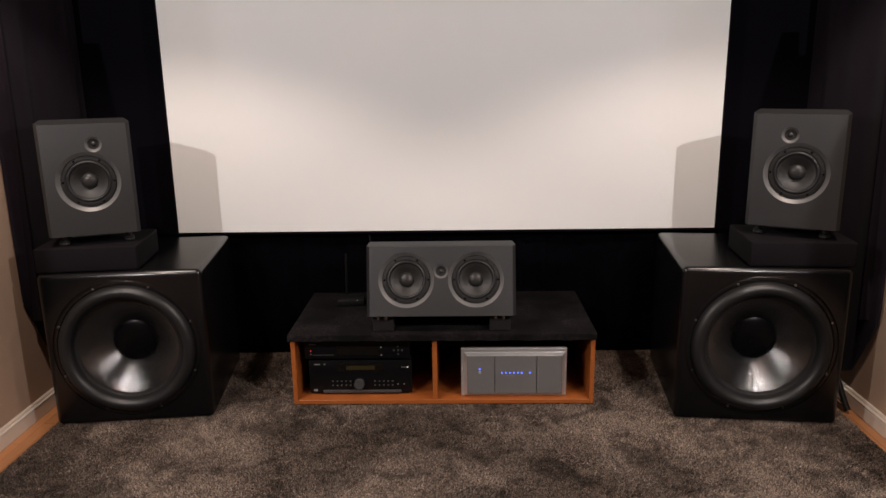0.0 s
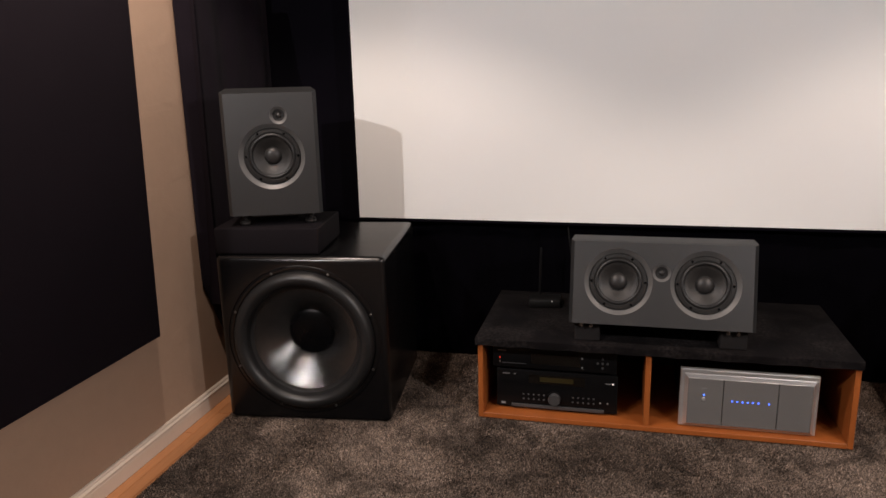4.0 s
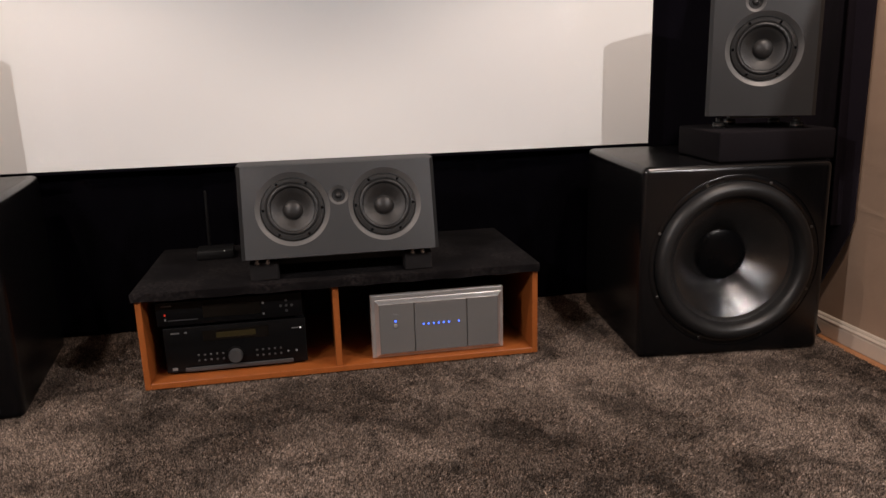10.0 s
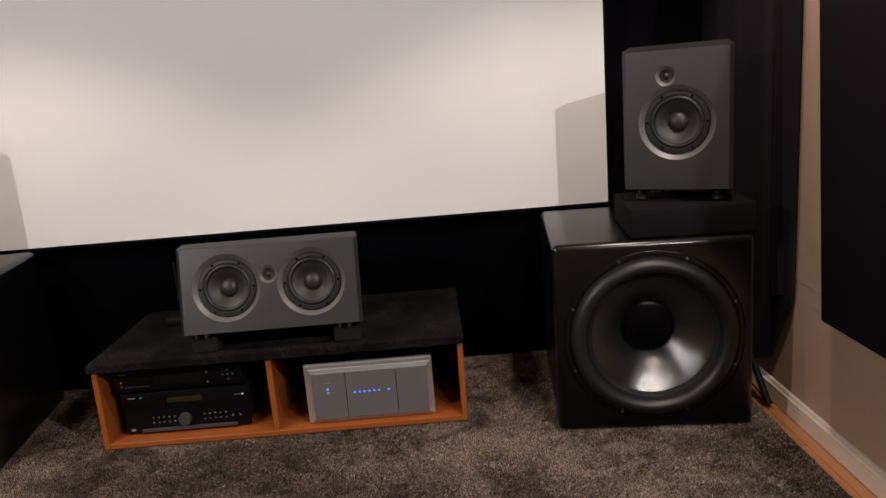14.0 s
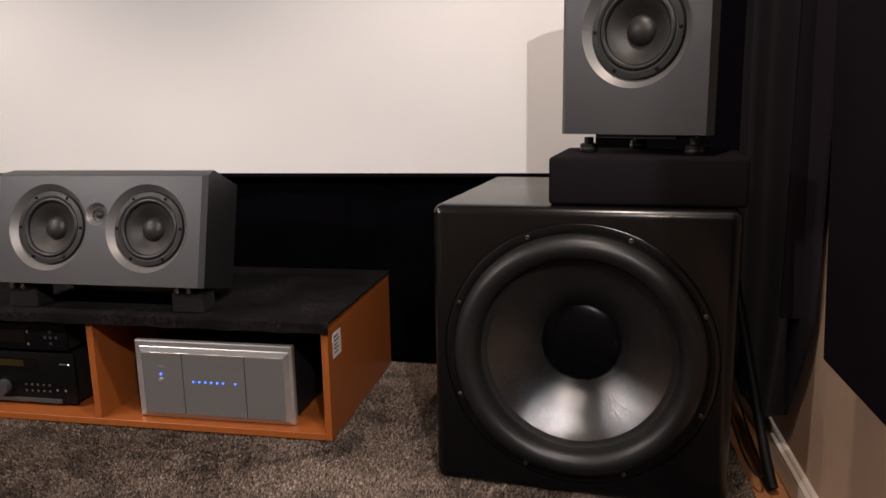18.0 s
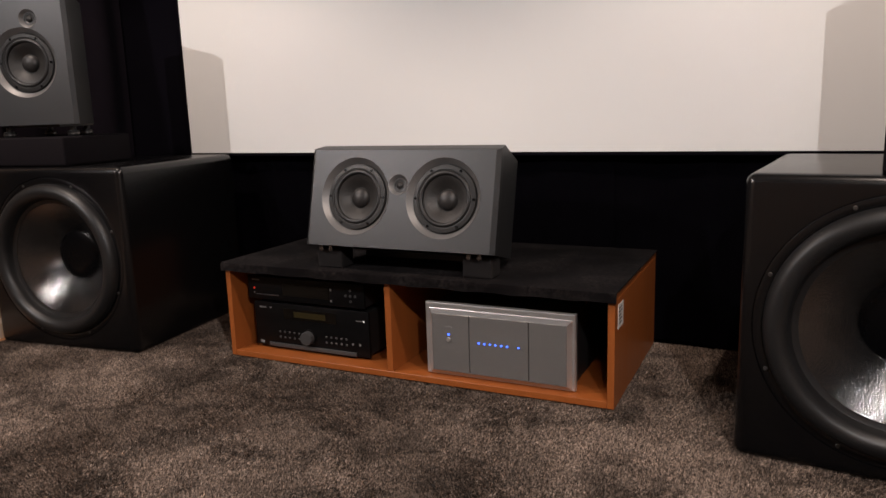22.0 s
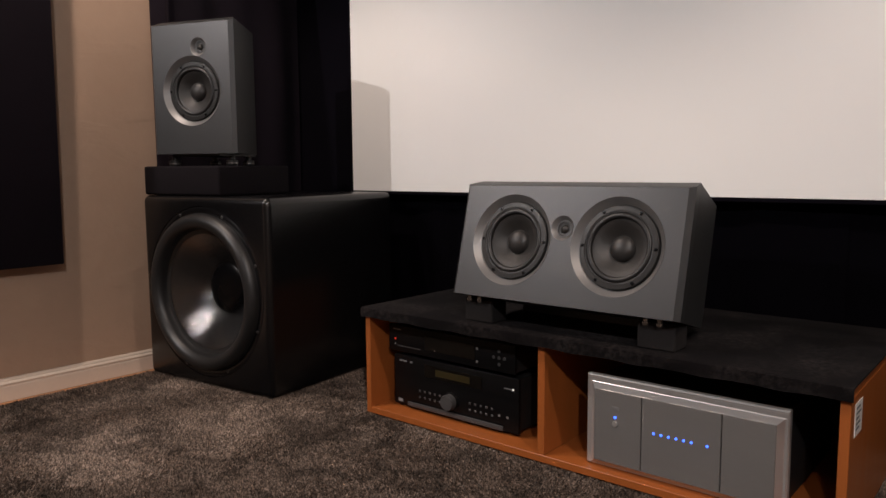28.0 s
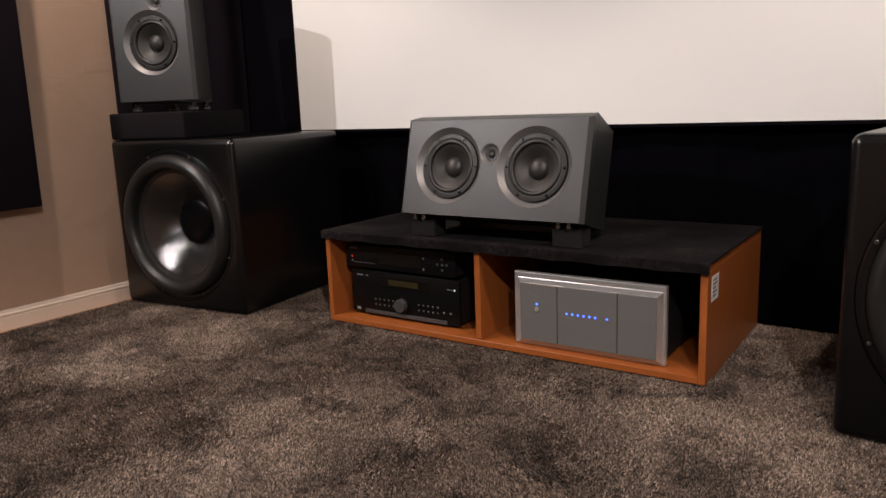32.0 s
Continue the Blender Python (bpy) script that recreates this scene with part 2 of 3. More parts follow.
# tufts that differ in tone; brushed pile's light and shade painted in as patches
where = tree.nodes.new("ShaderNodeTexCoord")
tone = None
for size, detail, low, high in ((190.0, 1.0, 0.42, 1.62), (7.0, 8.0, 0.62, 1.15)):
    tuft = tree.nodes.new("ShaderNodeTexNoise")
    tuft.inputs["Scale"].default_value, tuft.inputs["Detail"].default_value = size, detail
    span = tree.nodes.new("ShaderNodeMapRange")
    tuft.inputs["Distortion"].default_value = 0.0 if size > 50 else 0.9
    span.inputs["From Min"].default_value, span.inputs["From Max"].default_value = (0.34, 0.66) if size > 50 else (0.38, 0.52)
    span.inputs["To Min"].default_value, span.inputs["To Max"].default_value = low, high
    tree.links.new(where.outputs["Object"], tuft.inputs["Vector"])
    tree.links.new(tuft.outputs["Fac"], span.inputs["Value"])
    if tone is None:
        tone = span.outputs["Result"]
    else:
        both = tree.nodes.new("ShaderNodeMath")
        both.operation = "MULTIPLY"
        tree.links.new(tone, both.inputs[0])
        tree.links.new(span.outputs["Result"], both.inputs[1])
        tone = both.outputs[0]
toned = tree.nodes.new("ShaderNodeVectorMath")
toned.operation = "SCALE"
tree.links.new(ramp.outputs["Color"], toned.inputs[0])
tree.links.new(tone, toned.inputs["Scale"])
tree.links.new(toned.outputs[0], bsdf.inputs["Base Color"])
bsdf.inputs["Roughness"].default_value = 0.75
bsdf.inputs["Specular IOR Level"].default_value = 0.2
BACKING = material("carpet_backing", (0.035, 0.031, 0.028), 0.95, vary=0.4, scale=30, fine=0.3, fine_scale=240, bump=0.8, spec=0.1)

# ---- building helpers ----


def part(name, bm, mat, parent=None, label="", smooth=False):
    """Link a bmesh as one mesh object, under a thing or a part."""
    mesh = bpy.data.meshes.new(name)
    bm.normal_update()
    bm.to_mesh(mesh)
    bm.free()
    mesh.materials.append(mat)
    if smooth:
        mesh.shade_smooth()
        mesh.set_sharp_from_angle(angle=radians(38))
    ob = new(name, mesh)
    ob.parent = parent
    if label:
        ob["label"] = label
    return ob


def again(name, source, parent, m, label=""):
    """One more object on the mesh of source, at the pose m under parent."""
    ob = new(name, source.data)
    ob.parent = parent
    ob.matrix_basis = m
    if label:
        ob["label"] = label
    return ob


def thing(name, m, label, category, group="", kind=""):
    ob = new(name)
    ob.empty_display_size = 0.1
    ob.matrix_basis = m
    return tagged(ob, label, category, group, kind)


def box(x0, x1, y0, y1, z0, z1, bevel=0.0, seg=2, bm=None):
    bm = bm or bmesh.new()
    made = bmesh.ops.create_cube(bm, size=1, matrix=Matrix.Translation(((x0 + x1) / 2, (y0 + y1) / 2, (z0 + z1) / 2))
                                 @ Matrix.Diagonal((x1 - x0, y1 - y0, z1 - z0, 1)))
    if bevel:
        edges = {e for v in made["verts"] for e in v.link_edges}
        bmesh.ops.bevel(bm, geom=list(edges), offset=bevel, segments=seg, profile=0.5, affect="EDGES")
    return bm


def lathe(profile, steps=48, bm=None, m=None):
    """Turn (radius, depth) pairs about the y axis; depth runs into +y."""
    bm = bm or bmesh.new()
    m = m or Matrix()
    rings = []
    for r, d in profile:
        if r < 1e-6:
            rings.append([bm.verts.new(m @ Vector((0, d, 0)))])
        else:
            rings.append([bm.verts.new(m @ Vector((r * math.cos(2 * math.pi * i / steps), d, r * math.sin(2 * math.pi * i / steps))))
                          for i in range(steps)])
    for a, b in zip(rings, rings[1:]):
        for i in range(steps):
            j = (i + 1) % steps
            if len(a) == 1 and len(b) == 1:
                continue
            if len(b) == 1:
                bm.faces.new((a[i], a[j], b[0]))
            elif len(a) == 1:
                bm.faces.new((a[0], b[j], b[i]))
            else:
                bm.faces.new((a[i], a[j], b[j], b[i]))
    return bm


def upright(profile, steps=24, bm=None, m=None):
    """Turn (radius, height) pairs about the z axis."""
    return lathe([(r, h) for r, h in profile], steps, bm, (m or Matrix()) @ pose(0, 0, 0, 90, 0, 0))


def tube(name, points, radius, mat, parent=None, label=""):
    """A round cable along points."""
    data = bpy.data.curves.new(name, "CURVE")
    data.dimensions, data.bevel_depth, data.bevel_resolution, data.resolution_u = "3D", radius, 3, 8
    line = data.splines.new("NURBS")
    line.points.add(len(points) - 1)
    for p, co in zip(line.points, points):
        p.co = (*co, 1)
    line.use_endpoint_u, line.order_u = True, 3
    data.use_fill_caps = True
    source = bpy.data.objects.new("line", data)
    scene.collection.objects.link(source)
    mesh = bpy.data.meshes.new_from_object(source.evaluated_get(bpy.context.evaluated_depsgraph_get()))
    bpy.data.objects.remove(source)
    bpy.data.curves.remove(data)
    mesh.materials.clear()
    mesh.materials.append(mat)
    mesh.shade_smooth()
    ob = new(name, mesh)
    ob.parent = parent
    if label:
        ob["label"] = label
    return ob


def pierced_box(w, h, d, taper, holes, draw=0.012, rise_=0.02, deep=0.05, bevel=0.0):
    """A box with its face at y = 0 and round holes in the face. Behind the face the top slopes up and the sides draw in; then it tapers. Base at z = 0."""
    bm = bmesh.new()
    face = [bm.verts.new(p) for p in ((bevel - w / 2, 0, 0), (w / 2 - bevel, 0, 0), (w / 2 - bevel, 0, h), (bevel - w / 2, 0, h))]
    edges = [bm.edges.new((face[i], face[(i + 1) % 4])) for i in range(4)]
    for x, z, r in holes:
        ring = [bm.verts.new((x + r * math.cos(2 * math.pi * i / 64), 0, z + r * math.sin(2 * math.pi * i / 64))) for i in range(64)]
        edges += [bm.edges.new((ring[i], ring[(i + 1) % 64])) for i in range(64)]
    bmesh.ops.triangle_fill(bm, use_beauty=True, use_dissolve=False, edges=edges, normal=(0, -1, 0))
    loops = [face]
    first = (-bevel, rise_ * 0.25, 0.011) if bevel else (0.0, 0.0, 0.002)
    for inset, rise, y in (first, (draw, rise_, deep), (taper, rise_ - 0.012, d)):
        loops.append([bm.verts.new((sx * (w / 2 - inset), y, z)) for sx, z in ((-1, 0), (1, 0), (1, h + rise), (-1, h + rise))])
    for a, c in zip(loops, loops[1:]):
        for i in range(4):
            bm.faces.new((a[i], a[(i + 1) % 4], c[(i + 1) % 4], c[i]))
    bm.faces.new(loops[-1])
    bmesh.ops.recalc_face_normals(bm, faces=bm.faces)
    return bm


def arc(r0, r1, depth, rise, n=10):
    """A half roll between two radii."""
    mid, half = (r0 + r1) / 2, (r1 - r0) / 2
    return [(mid + half * math.cos(math.pi * i / n), depth - rise * math.sin(math.pi * i / n)) for i in range(n + 1)]


def woofer(parent, x, z):
    """A cone driver set in a bevelled round recess of the face."""
    at = pose(x, 0, z)
    ring = part("woofer", lathe([(0.1130, -0.0005), (0.1116, 0.0008), (0.0986, 0.0160), (0.0976, 0.0168)], 64), RING, parent, "bevelled round driver recess", True)
    ring.matrix_basis = at
    part("basket", lathe([(0.0976, 0.0168), (0.0958, 0.0172), (0.0948, 0.0112), (0.0938, 0.0103), (0.0835, 0.0097), (0.0825, 0.0113), (0.0800, 0.0115), (0.0785, 0.0134), (0.074, 0.0190)], 64), FRAME, ring, "dark grey metal basket ring", True)
    part("surround", lathe(arc(0.0665, 0.0795, 0.0143, 0.0056) + [(0.0660, 0.0169)], 64), RUBBER, ring, "black rubber roll surround", True)
    part("cone", lathe([(0.0670, 0.0157), (0.062, 0.0169), (0.050, 0.0230), (0.037, 0.0316), (0.024, 0.0399), (0.0, 0.0407)], 64), CONE, ring, "charcoal paper cone", True)
    part("dust_cap", lathe([(0.0305, 0.0372), (0.0290, 0.0315), (0.025, 0.0262), (0.018, 0.0218), (0.009, 0.0194), (0, 0.0187)], 40), CAP, ring, "", True)
    first = None
    for i in range(6):
        a = radians(60 * i)
        m = pose(0.0890 * math.cos(a), 0, 0.0890 * math.sin(a))
        if first is None:
            first = part("screw", lathe([(0.0040, 0.0102), (0.0040, 0.0085), (0.0016, 0.0084), (0.0013, 0.0092), (0, 0.0092)], 12), DOME, ring, "", True)
            first.matrix_basis = m
        else:
            again("screw", first, ring, m)
    return ring


def tweeter(parent, x, z):
    ring = part("tweeter", lathe([(0.0300, -0.0005), (0.0286, 0.0008), (0.0225, 0.0082), (0.0212, 0.0104), (0.0205, 0.0112)], 48), RING, parent, "small bevelled tweeter recess", True)
    ring.matrix_basis = pose(x, 0, z)
    part("surround", lathe([(0.0206, 0.0108), (0.0175, 0.0108), (0.0165, 0.0126), (0.0125, 0.0130)] + arc(0.0098, 0.0125, 0.0134, 0.0014, 6) + [(0.0097, 0.0157)], 40), RUBBER, ring, "", True)
    part("dome", lathe([(0.0098, 0.0139), (0.0085, 0.0102), (0.005, 0.0077), (0.002, 0.0067), (0, 0.0067)], 32), CAP, ring, "small grey dome", True)
    return ring


# ---- structure ----
WL, WR, WN, WS, TOP, LOW = -1.695, 1.700, 0.085, -4.7, 2.33, -0.035


def slab(name, label, mat, *span):
    return tagged(part(name, box(*span), mat), label, name.split("_")[0], kind="structure")


slab("wall_north", "black velvet covered wall behind the projection screen", VELVET, WL - 0.1, WR + 0.1, WN, WN + 0.12, LOW - 0.1, TOP)
slab("wall_west", "tan painted wall with a hand-trowelled texture", PAINT, WL - 0.12, WL, WS, WN, LOW - 0.1, TOP)
slab("wall_east", "tan painted wall with a hand-trowelled texture", PAINT, WR, WR + 0.12, WS, WN, LOW - 0.1, TOP)
slab("wall_south", "plain tan painted wall at the back", PAINT, WL - 0.12, WR + 0.12, WS - 0.12, WS, LOW - 0.1, TOP)
slab("ceiling", "plain dull beige ceiling", CEILING, WL - 0.12, WR + 0.12, WS - 0.12, WN + 0.12, TOP, TOP + 0.1)
floor = slab("floor", "orange hardwood floor showing along the walls", OAK, WL - 0.12, WR + 0.12, WS - 0.12, WN + 0.12, LOW - 0.12, LOW - 0.012)

profile = [(0, 0), (0.016, 0), (0.016, 0.058), (0.0145, 0.063), (0.0145, 0.066), (0.0165, 0.0685), (0.0165, 0.0725), (0.013, 0.0765), (0.0095, 0.080), (0.0095, 0.084), (0.006, 0.090), (0, 0.092)]
for side, wall in ((1, WL), (-1, WR)):
    bm = bmesh.new()
    ends = [[bm.verts.new((wall + side * (0.0005 + px), y, LOW + 0.8 * pz)) for px, pz in profile] for y in (WS, WN)]
    for i in range(len(profile) - 1):
        bm.faces.new((ends[0][i], ends[0][i + 1], ends[1][i + 1], ends[1][i]))
    for end in ends:
        bm.faces.new(end)
    bmesh.ops.recalc_face_normals(bm, faces=bm.faces)
    tagged(part("baseboard", bm, CREAM), "cream painted baseboard with a beaded top edge", "baseboard", kind="structure")

# projection screen with its thin black rim
screen = thing("projection_screen", pose(0.0, 0, 0.62), "large white matte projection screen with a thin black rim", "screen")
part("surface", box(-1.251, 1.257, 0.0, 0.012, 0.0, 1.41), SCREEN, screen)
for spec in ((-1.262, -1.252, -0.003, 0.03, -0.012, 1.422), (1.258, 1.268, -0.003, 0.03, -0.012, 1.422), (-1.252, 1.258, -0.003, 0.03, -0.012, -0.001), (-1.252, 1.258, -0.003, 0.03, 1.411, 1.422)):
    part("frame_bar", box(*spec, 0.002), VELVET, screen, "thin black frame bar")
part("backing", box(-1.24, 1.24, 0.013, WN - 0.001, 0.02, 1.39), VELVET, screen)


def hanging(name, label, x_of, edge_y, hem, back, top, fold_z, slope, nu=110, nv=40):
    """Black cloth hanging along a side wall; the free edge draws back towards its hem."""
    bm = bmesh.new()
    layers = []
    for off in (0.0, 0.006):
        rows = []
        for j in range(nv + 1):
            v = j / nv
            row = []
            for i in range(nu + 1):
                u = i / nu
                z0 = hem(u)
                z = z0 + (top - z0) * v
                draw = max(0.0, fold_z - z) * slope * (1 - u) ** 1.3
                y = edge_y + draw + (back - edge_y - draw) * u
                row.append(bm.verts.new((x_of(u, z, off), y, z)))
            rows.append(row)
        layers.append(rows)
    for rows in layers:
        for a, b in zip(rows, rows[1:]):
            for i in range(nu):
                bm.faces.new((a[i], a[i + 1], b[i + 1], b[i]))
    a, b = layers
    for j in range(nv):
        bm.faces.new((a[j][0], a[j + 1][0], b[j + 1][0], b[j][0]))
        bm.faces.new((a[j][nu], a[j + 1][nu], b[j + 1][nu], b[j][nu]))
    for i in range(nu):
        bm.faces.new((a[0][i], a[0][i + 1], b[0][i + 1], b[0][i]))
        bm.faces.new((a[nv][i], a[nv][i + 1], b[nv][i + 1], b[nv][i]))
    bmesh.ops.recalc_face_normals(bm, faces=bm.faces)
    return tagged(part(name, bm, DRAPE, smooth=True), label, "curtain", "black side curtains")


def folds(u, seed):
    return 0.010 * math.sin(9 * u + seed) + 0.006 * math.sin(23 * u + 2.1 * seed) 


west = hanging("curtain", "black velvet curtain against the tan wall, lower corner drawn back",
               lambda u, z, off: WL + 0.008 + off + (0.030 + folds(u, 0.7)) * min(1, u / 0.08) * min(1, 0.4 + z / 1.5), -0.578,
               lambda u: 0.20 - 0.17 * min(1, u * 2.5), WN - 0.012, TOP - 0.005, 0.47, 0.50)
east = hanging("curtain", "black velvet curtain against the tan wall, lower corner drawn back",
               lambda u, z, off: WR - 0.015 - off - (0.022 + folds(u, 1.9)) * min(1, u / 0.08) * min(1, 0.4 + z / 1.5), -0.655,
               lambda u: 0.125 - 0.10 * min(1, u * 2.5), WN - 0.012, TOP - 0.005, 0.375, 0.57)
# a stiff upright fold stands off each curtain and ends above the hem
for cloth, x0, x1, y in ((west, WL + 0.024, WL + 0.062, -0.548), (east, WR - 0.070, WR - 0.028, -0.608)):
    ob = part("stiff_fold", box(x0, x1, y - 0.005, y + 0.005, 0.377, TOP - 0.006, 0.003, 2), PANEL, cloth, "stiff upright velvet fold", True)
    for v in ob.data.vertices:
        v.co.y += 0.012 * (v.co.z - 0.377) / 0.7 + 0.002 * math.sin(7 * v.co.z)

# loose black cloth under the screen, in three lengths
skirt = thing("screen_skirt", pose(0, 0, 0), "black velvet skirt in loose folds below the screen", "curtain")
for x0, x1, shift in ((-1.45, -0.47, 0.0), (-0.475, 0.485, 0.004), (0.48, 1.45, 0.0)):
    bm = bmesh.new()
    NX, NZ = 76, 14
    rows = []
    for j in range(NZ + 1):
        z = 0.004 + 0.60 * j / NZ
        row = []
        for i in range(NX + 1):
            x = x0 + (x1 - x0) * i / NX
            w = 1 - 0.55 * j / NZ
            y = WN - 0.030 - shift + w * (0.012 * math.sin(11 * x + 0.8) + 0.008 * math.sin(27 * x + 1.3 + 3.5 * z) + 0.005 * math.sin(61 * x + 2 * z))
            y -= 0.010 * math.exp(-((z - 0.34 - 0.16 * math.cos(3.2 * (x - 0.85))) / 0.035) ** 2) * (0.45 < x < 1.3)
            row.append(bm.verts.new((x, y, z)))
        rows.append(row)
    for a, b in zip(rows, rows[1:]):
        for i in range(NX):
            bm.faces.new((a[i], a[i + 1], b[i + 1], b[i]))
    bmesh.ops.solidify(bm, geom=bm.faces[:], thickness=0.003)
    part("cloth_length", bm, VELVET, skirt, "", True)

# acoustic panels on the side walls
for wall, face, low, lean_out in ((WL, -1.615, 0.399, 0.034), (WR, 1.608, 0.409, -0.052)):
    out = math.copysign(1, wall)
    back = face + out * 0.048
    edge = -0.958
    a, b = sorted((face, back))
    panel = thing("acoustic_panel", pose(0, 0, 0), "large black fabric-wrapped acoustic panel fixed to the tan wall", "panel", "acoustic panels")
    ob = part("fabric_face", box(a, b, edge - 1.22, edge, low, 1.64, 0.005, 2), PANEL, panel, "", True)
    for v in ob.data.vertices:
        v.co.x += lean_out * (v.co.z - low) / 1.22
    for z0, z1 in ((low + 0.05, low + 0.09), (1.55, 1.59)):
        x0, x1 = sorted((wall, back + lean_out * (z0 - low) / 1.22))
        part("mounting_batten", box(x0, x1, edge - 1.15, edge - 0.07, z0, z1), CHASSIS, panel)

# ---- subwoofers ----


def subwoofer(m, label):
    sub = thing("subwoofer", m, label, "subwoofer", "pair of subwoofers")
    w, h, d, cz = 0.612, 0.617, 0.612, 0.306
    bm = box(-w / 2, w / 2, 0, d, -0.005, h, 0.022, 5)
    front = [f for f in bm.faces if f.normal.y < -0.99 and f.calc_area() > 0.1]
    bm.normal_update()
    front = [f for f in bm.faces if f.normal.y < -0.99 and f.calc_area() > 0.1]
    rim = [e for f in front for e in f.edges]
    bmesh.ops.delete(bm, geom=front, context="FACES_ONLY")
    ring = [bm.verts.new((0.2795 * math.cos(2 * math.pi * i / 96), 0, cz + 0.2795 * math.sin(2 * math.pi * i / 96))) for i in range(96)]
    edges = rim + [bm.edges.new((ring[i], ring[(i + 1) % 96])) for i in range(96)]
    bmesh.ops.triangle_fill(bm, use_beauty=True, use_dissolve=False, edges=edges, normal=(0, -1, 0))
    deep = [bm.verts.new(v.co + Vector((0, 0.008, 0))) for v in ring]
    for i in range(96):
        bm.faces.new((ring[i], ring[(i + 1) % 96], deep[(i + 1) % 96], deep[i]))
    bmesh.ops.recalc_face_normals(bm, faces=bm.faces)
    part("cabinet", bm, SATIN, sub, "satin black box with rounded edges", True)
    drv = part("driver", lathe([(0.279, 0.0085), (0.278, 0.002), (0.276, 0.001), (0.259, 0.001), (0.255, 0.004), (0.25, 0.01)], 96), SATIN, sub, "flat black mounting ring", True)
    drv.matrix_basis = pose(0, 0, cz)
    part("surround", lathe([(0.2585, 0.004)] + arc(0.206, 0.2575, 0.0015, 0.030, 16) + [(0.203, 0.010), (0.196, 0.013), (0.190, 0.014)], 96), RUBBER, drv, "thick black rubber roll surround", True)
    part("cone", lathe([(0.1945, 0.0135), (0.190, 0.016), (0.166, 0.031), (0.135, 0.054), (0.106, 0.079), (0.083, 0.101), (0.078, 0.107)], 96), PULP, drv, "glossy dark fibre cone", True)
    part("dust_cap", lathe([(0.0855, 0.0985), (0.083, 0.0968), (0.076, 0.0940), (0.064, 0.0905), (0.046, 0.0875), (0.024, 0.0858), (0, 0.0853)], 64), DOME, drv, "black dust cap", True)
    first = None
    for i in range(8):
        a = radians(22.5 + 45 * i)
        at = pose(0.2675 * math.cos(a), 0, 0.2675 * math.sin(a))
        if first is None:
            first = part("screw", lathe([(0.0046, 0.002), (0.0046, -0.0022), (0.0036, -0.003), (0.0022, -0.003), (0.0018, -0.0005), (0, -0.0005)], 14), STEEL, drv, "", True)
            first.matrix_basis = at
        else:
            again("screw", first, drv, at)
    foot = None
    for sx in (-1, 1):
        for y in (0.07, d - 0.07):
            if foot is None:
                foot = part("foot", upright([(0, 0.0002), (0.02, 0.0002), (0.022, 0.004), (0.022, -0.0015), (0, -0.0015)], 16), RUBBER, sub)
                foot.matrix_basis = pose(sx * 0.25, y, -0.005)
            else:
                again("foot", foot, sub, pose(sx * 0.25, y, -0.005))
    return sub


subwoofer(pose(-1.2285, -0.6900, 0.002, 0, 0, 6.5), "huge satin black subwoofer with a glossy cone on the carpet")
subwoofer(pose(1.2170, -0.7130, 0.002, 0, 0, -5.5), "huge satin black subwoofer with a glossy cone on the carpet")

# isolation blocks
for m in (pose(-1.348, -0.686, 0.6205, 0, 0, 8), pose(1.343, -0.708, 0.6205, 0, 0, -5.5)):
    bm = box(-0.188, 0.188, 0, 0.315, 0, 0.096, 0.008, 3)
    ob = part("isolation_block", bm, FOAM, smooth=True)
    ob.matrix_basis = m
    tagged(ob, "charcoal foam isolation block lying on the subwoofer", "foam block", "isolation blocks")

# ---- main speakers ----


def foot_with_ring(parent, name, m, height):
    body = part(name, upright([(0, height), (0.010, height), (0.010, height * 0.62), (0.0185, height * 0.55), (0.0185, height * 0.08), (0.017, 0), (0, 0)], 24), RUBBER, parent, "black rubber foot with a steel ring", True)
    body.matrix_basis = m
    part("chrome_ring", upright([(0.0165, height * 0.34), (0.0195, height * 0.34), (0.0195, height * 0.20), (0.0165, height * 0.20)], 24), STEEL, body, "", True)
    return body


def bookshelf_speaker(m, inner):
    """inner: the side of the tweeter, +1 or -1."""
    spk = thing("bookshelf_speaker", m, "graphite grey two-way speaker standing on a foam block", "speaker", "pair of main speakers")
    w, h, d, lift = 0.311, 0.420, 0.255, 0.040
    body = part("cabinet", pierced_box(w, h, d, 0.085, [(0, 0.204, 0.1130), (inner * 0.031, 0.344, 0.030)], 0.012, 0.016, 0.036, 0.006), GREY, spk, "graphite cabinet with tapering rear sides")
    body.matrix_basis = pose(0, 0, lift)
    woofer(body, 0, 0.204)
    tweeter(body, inner * 0.031, 0.344)
    part("plinth", box(-0.085, 0.085, 0.018, 0.225, lift - 0.008, lift + 0.0002), CHASSIS, spk)
    for x, y in ((-0.115, 0.045), (0.115, 0.045), (-0.07, 0.205), (0.07, 0.205)):
        foot_with_ring(spk, "foot", pose(x, y, 0), lift - 0.008)
    return spk


bookshelf_speaker(pose(-1.319, -0.647, 0.7168, 0, 0, 20.5), 1)
bookshelf_speaker(pose(1.317, -0.640, 0.7168, 0, 0, -27), -1)

